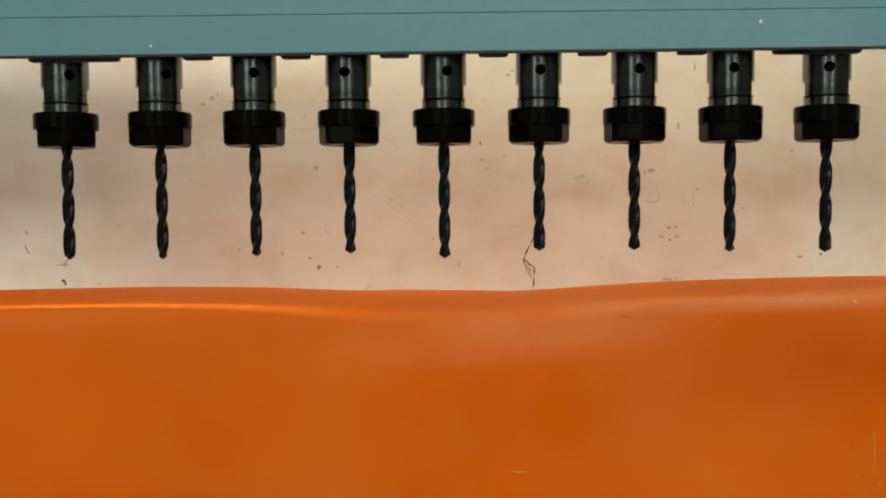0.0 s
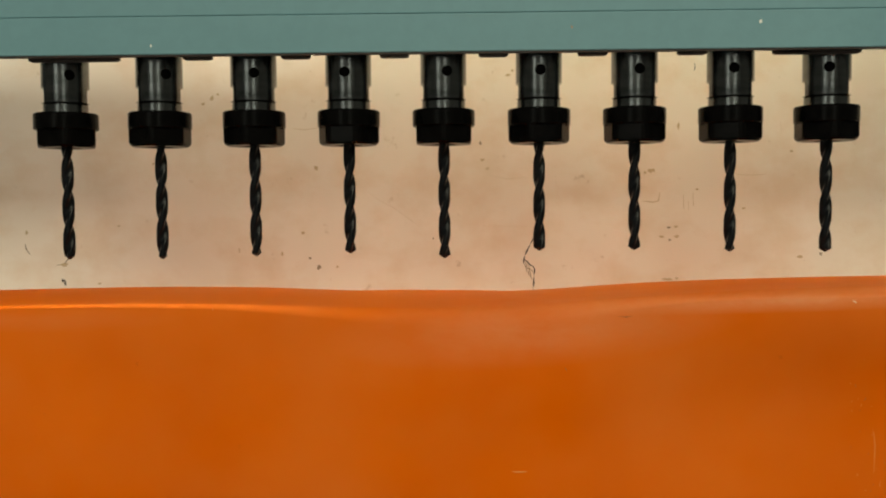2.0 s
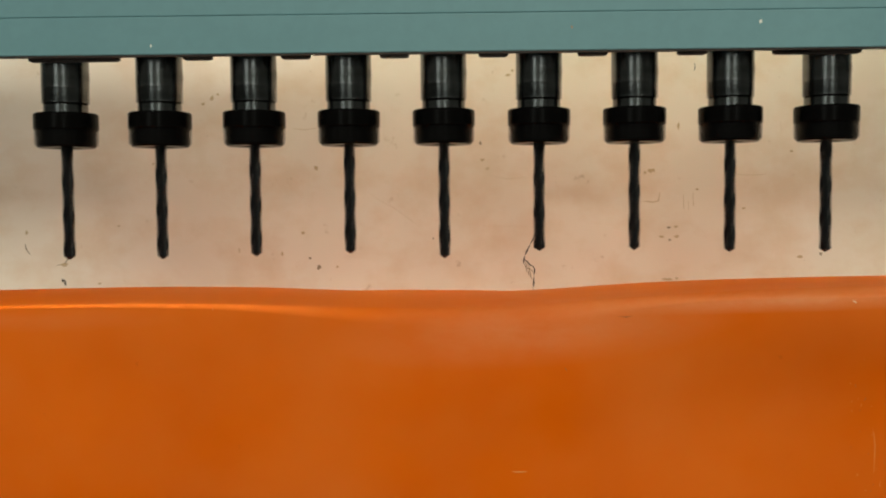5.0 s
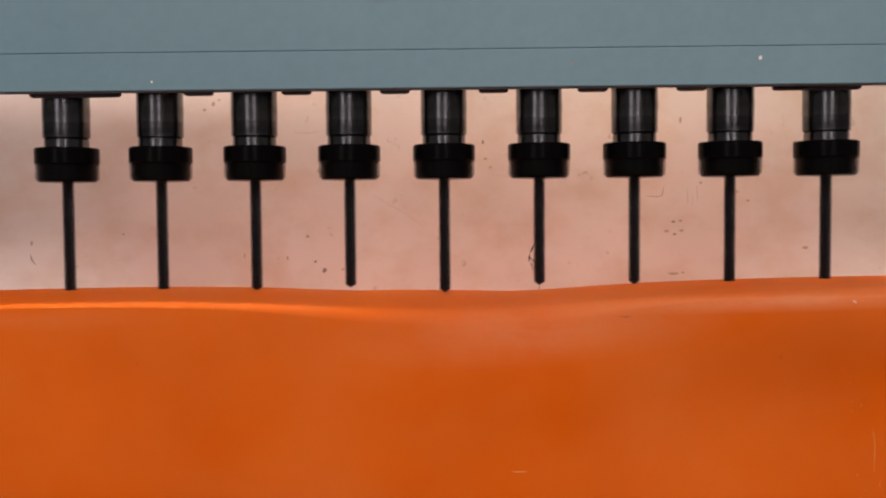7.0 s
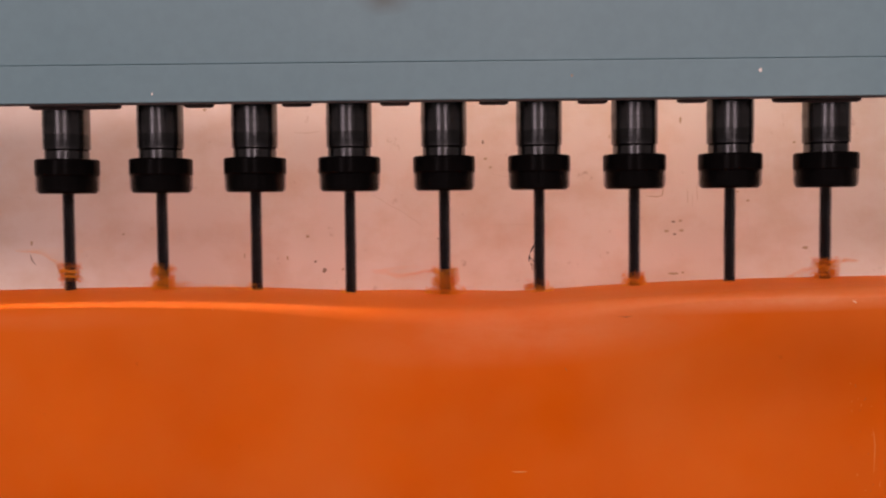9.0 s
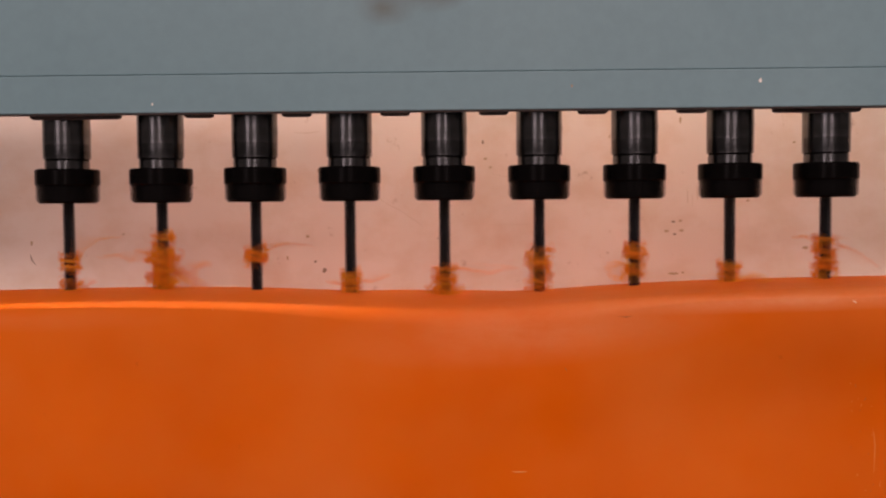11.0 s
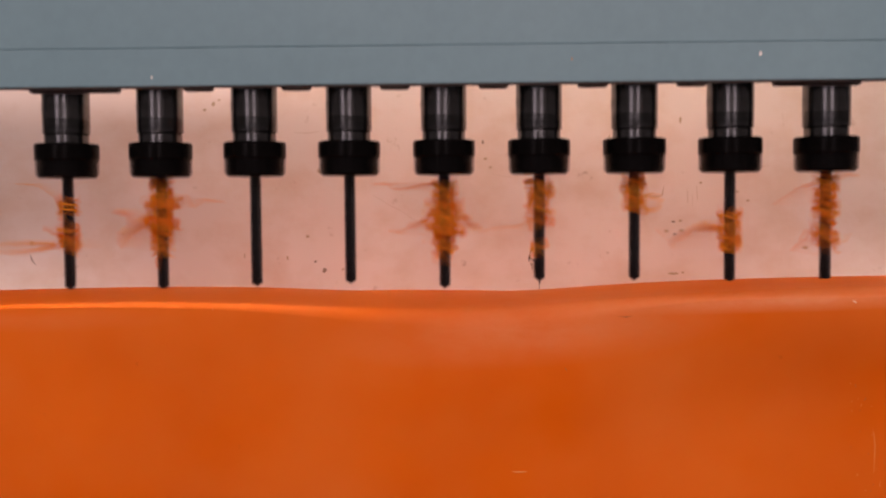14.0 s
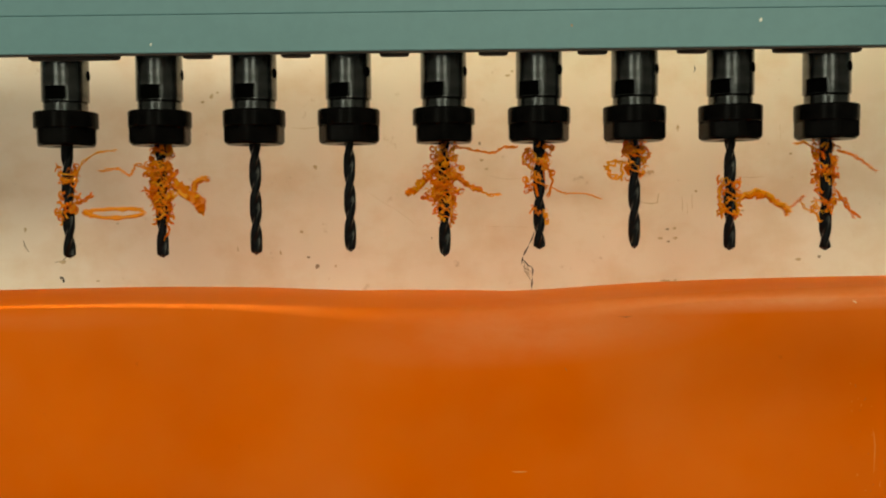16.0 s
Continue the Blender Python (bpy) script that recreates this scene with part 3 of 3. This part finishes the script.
swarf(2, 3, [(-7, -12, 3.8, 10)], [(0.5, [(3, -8), (10, -6), (18, -7)])], label="small ring of orange plastic shavings low on a drill bit")
swarf(3, 4, [(-15, -23, 3.4, 14)], [(0.6, [(2, -17), (7, -18), (13, -16)]), (0.6, [(-2, -19), (-8, -18)])], label="short clump of orange plastic shavings on a drill bit")
swarf(4, 5, [(-1, -24, 4.0, 40), (-7, -18, 7.0, 30)],
      [(1.2, [(-4, -10), (-7, -12), (-9, -15), (-12, -16)]), (1.1, [(4, -10), (8, -14), (12, -15)]),
       (0.7, [(10, -14), (14, -16.5), (18, -16.5)]), (0.7, [(3, -1.5), (9, -2), (15, -3), (19, -1.5), (23, -1.5)])], label="bushy ball of orange plastic shavings round a drill bit")
swarf(5, 6, [(-1, -15, 4.6, 18), (-20, -24, 2.4, 4)],
      [(0.8, [(3, -8), (4, -12), (3, -17)]), (0.8, [(-3, -2), (-5, -5), (-3, -8)]), (0.4, [(4, -14), (8, -16), (14, -16), (20, -18)])], label="sparse orange plastic curls strung along a drill bit")
swarf(6, 7, [(-0.5, -11, 3.6, 20)], [(0.7, [(3, -1), (4.5, -4), (3, -7)])], [(-6.2, -8.6, 2.6, 2.6, 0.7)], label="short orange plastic curls under a black collet nut")
swarf(7, 8, [(-12, -25, 3.6, 18)],
      [(1.5, [(2, -18), (8, -16.8), (14, -19), (19, -23)]), (0.9, [(-2, -13), (-3.4, -18), (-3, -24)]), (0.5, [(18, -22), (21, -20), (23, -17)])], label="orange plastic shavings with one long frayed tail")
swarf(8, 9, [(-1, -23, 4.2, 34)],
      [(0.7, [(3, -3), (9, -5), (16, -10)]), (0.9, [(3, -16), (7, -21), (10, -25)]), (0.7, [(-2, -4), (-6, -1), (-10, -1.5)]),
       (0.4, [(2, -20), (-5, -22), (-8, -19)])], label="long orange plastic curls trailing from a drill bit")


# ---- added, unseen housing and rods for the front light ----
def added_key_fixture():
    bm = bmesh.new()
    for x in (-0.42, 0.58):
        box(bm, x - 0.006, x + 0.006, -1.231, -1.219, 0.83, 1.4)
    rods = part("added_key_fixture", bm, STEEL, None, smooth=False)
    tagged(rods, "added unseen grey housing for the front light, hung on two rods", "lamp")
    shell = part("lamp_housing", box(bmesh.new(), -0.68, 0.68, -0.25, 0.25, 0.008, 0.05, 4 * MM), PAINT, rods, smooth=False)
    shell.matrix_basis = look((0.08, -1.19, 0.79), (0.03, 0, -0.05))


added_key_fixture()
# added, unseen housing for the fill over the block
panel = part("top_fill_housing", box(bmesh.new(), -0.48, 0.48, -0.57, -0.23, 1.376, 1.4, 2 * MM), PAINT, None, smooth=False)
tagged(panel, "added unseen flat grey housing for the fill over the block", "lamp")


# ---- added, unseen housing for the fill lights over the gap ----
lamp = part("gap_fill_housing", box(bmesh.new(), -0.30, 0.36, 0.024, 0.068, 0.557, 0.587, 2 * MM), PAINT, None, smooth=False)
part("warm_fill_housing", box(bmesh.new(), -0.02, 0.18, 0.036, 0.060, 0.315, 0.330, 2 * MM), PAINT, lamp, smooth=False)
for x in (0.0, 0.16):
    part("warm_fill_bracket", box(bmesh.new(), x - 0.004, x + 0.004, 0.028, 0.036, 0.318, 0.56), STEEL, lamp, smooth=False)
for x in (-0.24, 0.30):
    part("hanger_rod", box(bmesh.new(), x - 0.004, x + 0.004, 0.042, 0.050, 0.587, 1.4), STEEL, lamp, smooth=False)
tagged(lamp, "added unseen grey housing for the fill lights above the drill head", "lamp")


# ---- what moves ----
def smooth_curve(rows, t):
    """A smooth value at t through rows of (seconds, value)."""
    ts, vs = [r[0] for r in rows], [r[1] for r in rows]
    if t <= ts[0]:
        return vs[0]
    if t >= ts[-1]:
        return vs[-1]
    k = max(i for i in range(len(ts)) if ts[i] <= t)
    k = min(k, len(ts) - 2)

    def slope(i):
        if i in (0, len(ts) - 1):
            return 0.0
        a = (vs[i] - vs[i - 1]) / (ts[i] - ts[i - 1])
        b = (vs[i + 1] - vs[i]) / (ts[i + 1] - ts[i])
        return 0.0 if a * b <= 0 else 2 * a * b / (a + b)

    h = ts[k + 1] - ts[k]
    u = (t - ts[k]) / h
    return ((2 * u ** 3 - 3 * u * u + 1) * vs[k] + (u ** 3 - 2 * u * u + u) * h * slope(k)
            + (-2 * u ** 3 + 3 * u * u) * vs[k + 1] + (u ** 3 - u * u) * h * slope(k + 1))


# head height in mm below its rest
FEED = [(0, 0), (5.0, 0), (5.7, -4.6), (6.0, -6.8), (6.3, -8.4), (6.4, -9.05), (6.5, -9.75), (6.6, -10.15), (7.0, -10.85), (7.5, -12.1),
        (8.0, -13.1), (8.5, -13.95), (9.0, -14.5), (9.2, -14.8), (10.2, -16.4), (11.3, -18.3), (11.4, -19.0), (11.5, -21.1), (11.6, -21.7),
        (11.8, -21.6), (12.0, -21.1), (12.5, -19.1), (13.0, -16.4), (13.5, -13.45), (14.0, -9.6), (14.1, -7.75), (14.2, -5.55),
        (14.3, -3.05), (14.4, -0.35), (14.5, 0.65), (15.0, 0.65), (15.5, 0.45), (16.0, 0.45)]
# the plate's lean in degrees
SWING = [(0, 0), (5.0, 0), (6.0, -1.2), (6.3, -1.45), (14.3, -1.45), (14.4, -1.4), (14.5, 1.6), (14.6, 2.0), (14.7, 1.65), (15.0, 0.9), (15.5, 0.42), (16.0, 0.42)]
# how far each heap of shavings lags below its final place on the bit at 9.0, 11.5 and 12.5 s, in mm
LAGS = {0: (-16.5, -6, -3.5), 1: (-23, -4, -0.5), 2: (-24, -2, 0), 3: (-18, -3, 0), 4: (-24, -17, -15), 5: (-29, -9, -5.8),
        6: (-27, -9, -6.3), 7: (-18, -4, -2), 8: (-22, -7, -4)}


def spin_weight(t):
    """Share of the full speed: run up at 4.6 s, slowing to a halt at the end."""
    return float(np.interp(t, (4.6, 5.2, 15.55, 15.65, 15.72, 15.8, 15.9, 16.0), (0, 1, 1, 0.7, 0.42, 0.2, 0.1, 0.035)))


def motions():
    n = frame(16.0)
    times = [k / FPS for k in range(n)]
    total = sum(spin_weight(t) for t in times)
    rate = (360 * round(87 * total / 360) - 60) / total
    angle, run = [], 0.0
    for t in times:
        angle.append(-run)
        run += rate * spin_weight(t)
    last = angle[-1]
    walk(head, [(t, pose(0, 0, smooth_curve(FEED, t) * MM)) for t in times])
    walk(plate, [(t, Matrix.Translation(PIVOT) @ pose(0, 0, 0, 0, smooth_curve(SWING, t), 0)) for t in times])
    for i, sp in enumerate(SPINDLES):
        walk(sp, [(t, pose((i - 4) * 0.030, 0, 0, 0, 0, a + REST[i])) for t, a in zip(times, angle)])
    for i, ob in SWARF:
        x = (i - 4) * 0.030
        lag9, lag11, lag12 = LAGS[i]
        rise = [(0, -62.0), (6.9, -62.0)]
        if i in (0, 1, 2, 8):
            # the first curls come up early on these bits
            rise.append((8.0, -10.8 + smooth_curve(FEED, 9.0) + lag9 - 4.0))
        for t, lag in ((9.0, lag9), (10.2, 0.5 * (lag9 + lag11)), (11.5, lag11), (12.0, 0.5 * (lag11 + lag12)), (12.5, lag12), (13.0, 0.75 * lag12), (13.5, 0.5 * lag12)):
            rise.append((t, -10.8 + smooth_curve(FEED, t) + lag))
        rows = []
        for t, a in zip(times, angle):
            z = smooth_curve(rise, t) if t < 13.5 else -10.8 + smooth_curve(FEED, t) + 0.5 * lag12 * max(0.0, (14.1 - t) / 0.6)
            y = 0.0
            if i in (2, 3):
                # flung off the bit, it drops behind the block
                go = 13.3 if i == 2 else 13.75
                if t > go:
                    u = min(1.0, (t - go) / 0.25)
                    z = (1 - u) * z + u * (-121.5 if i == 2 else -110.5)
                    y = 0.052 * min(1.0, 2.2 * u)
                    a = angle[frame(go) - 1]
            rows.append((t, pose(x, y, z * MM, 0, 0, a - last)))
        walk(ob, rows)


motions()
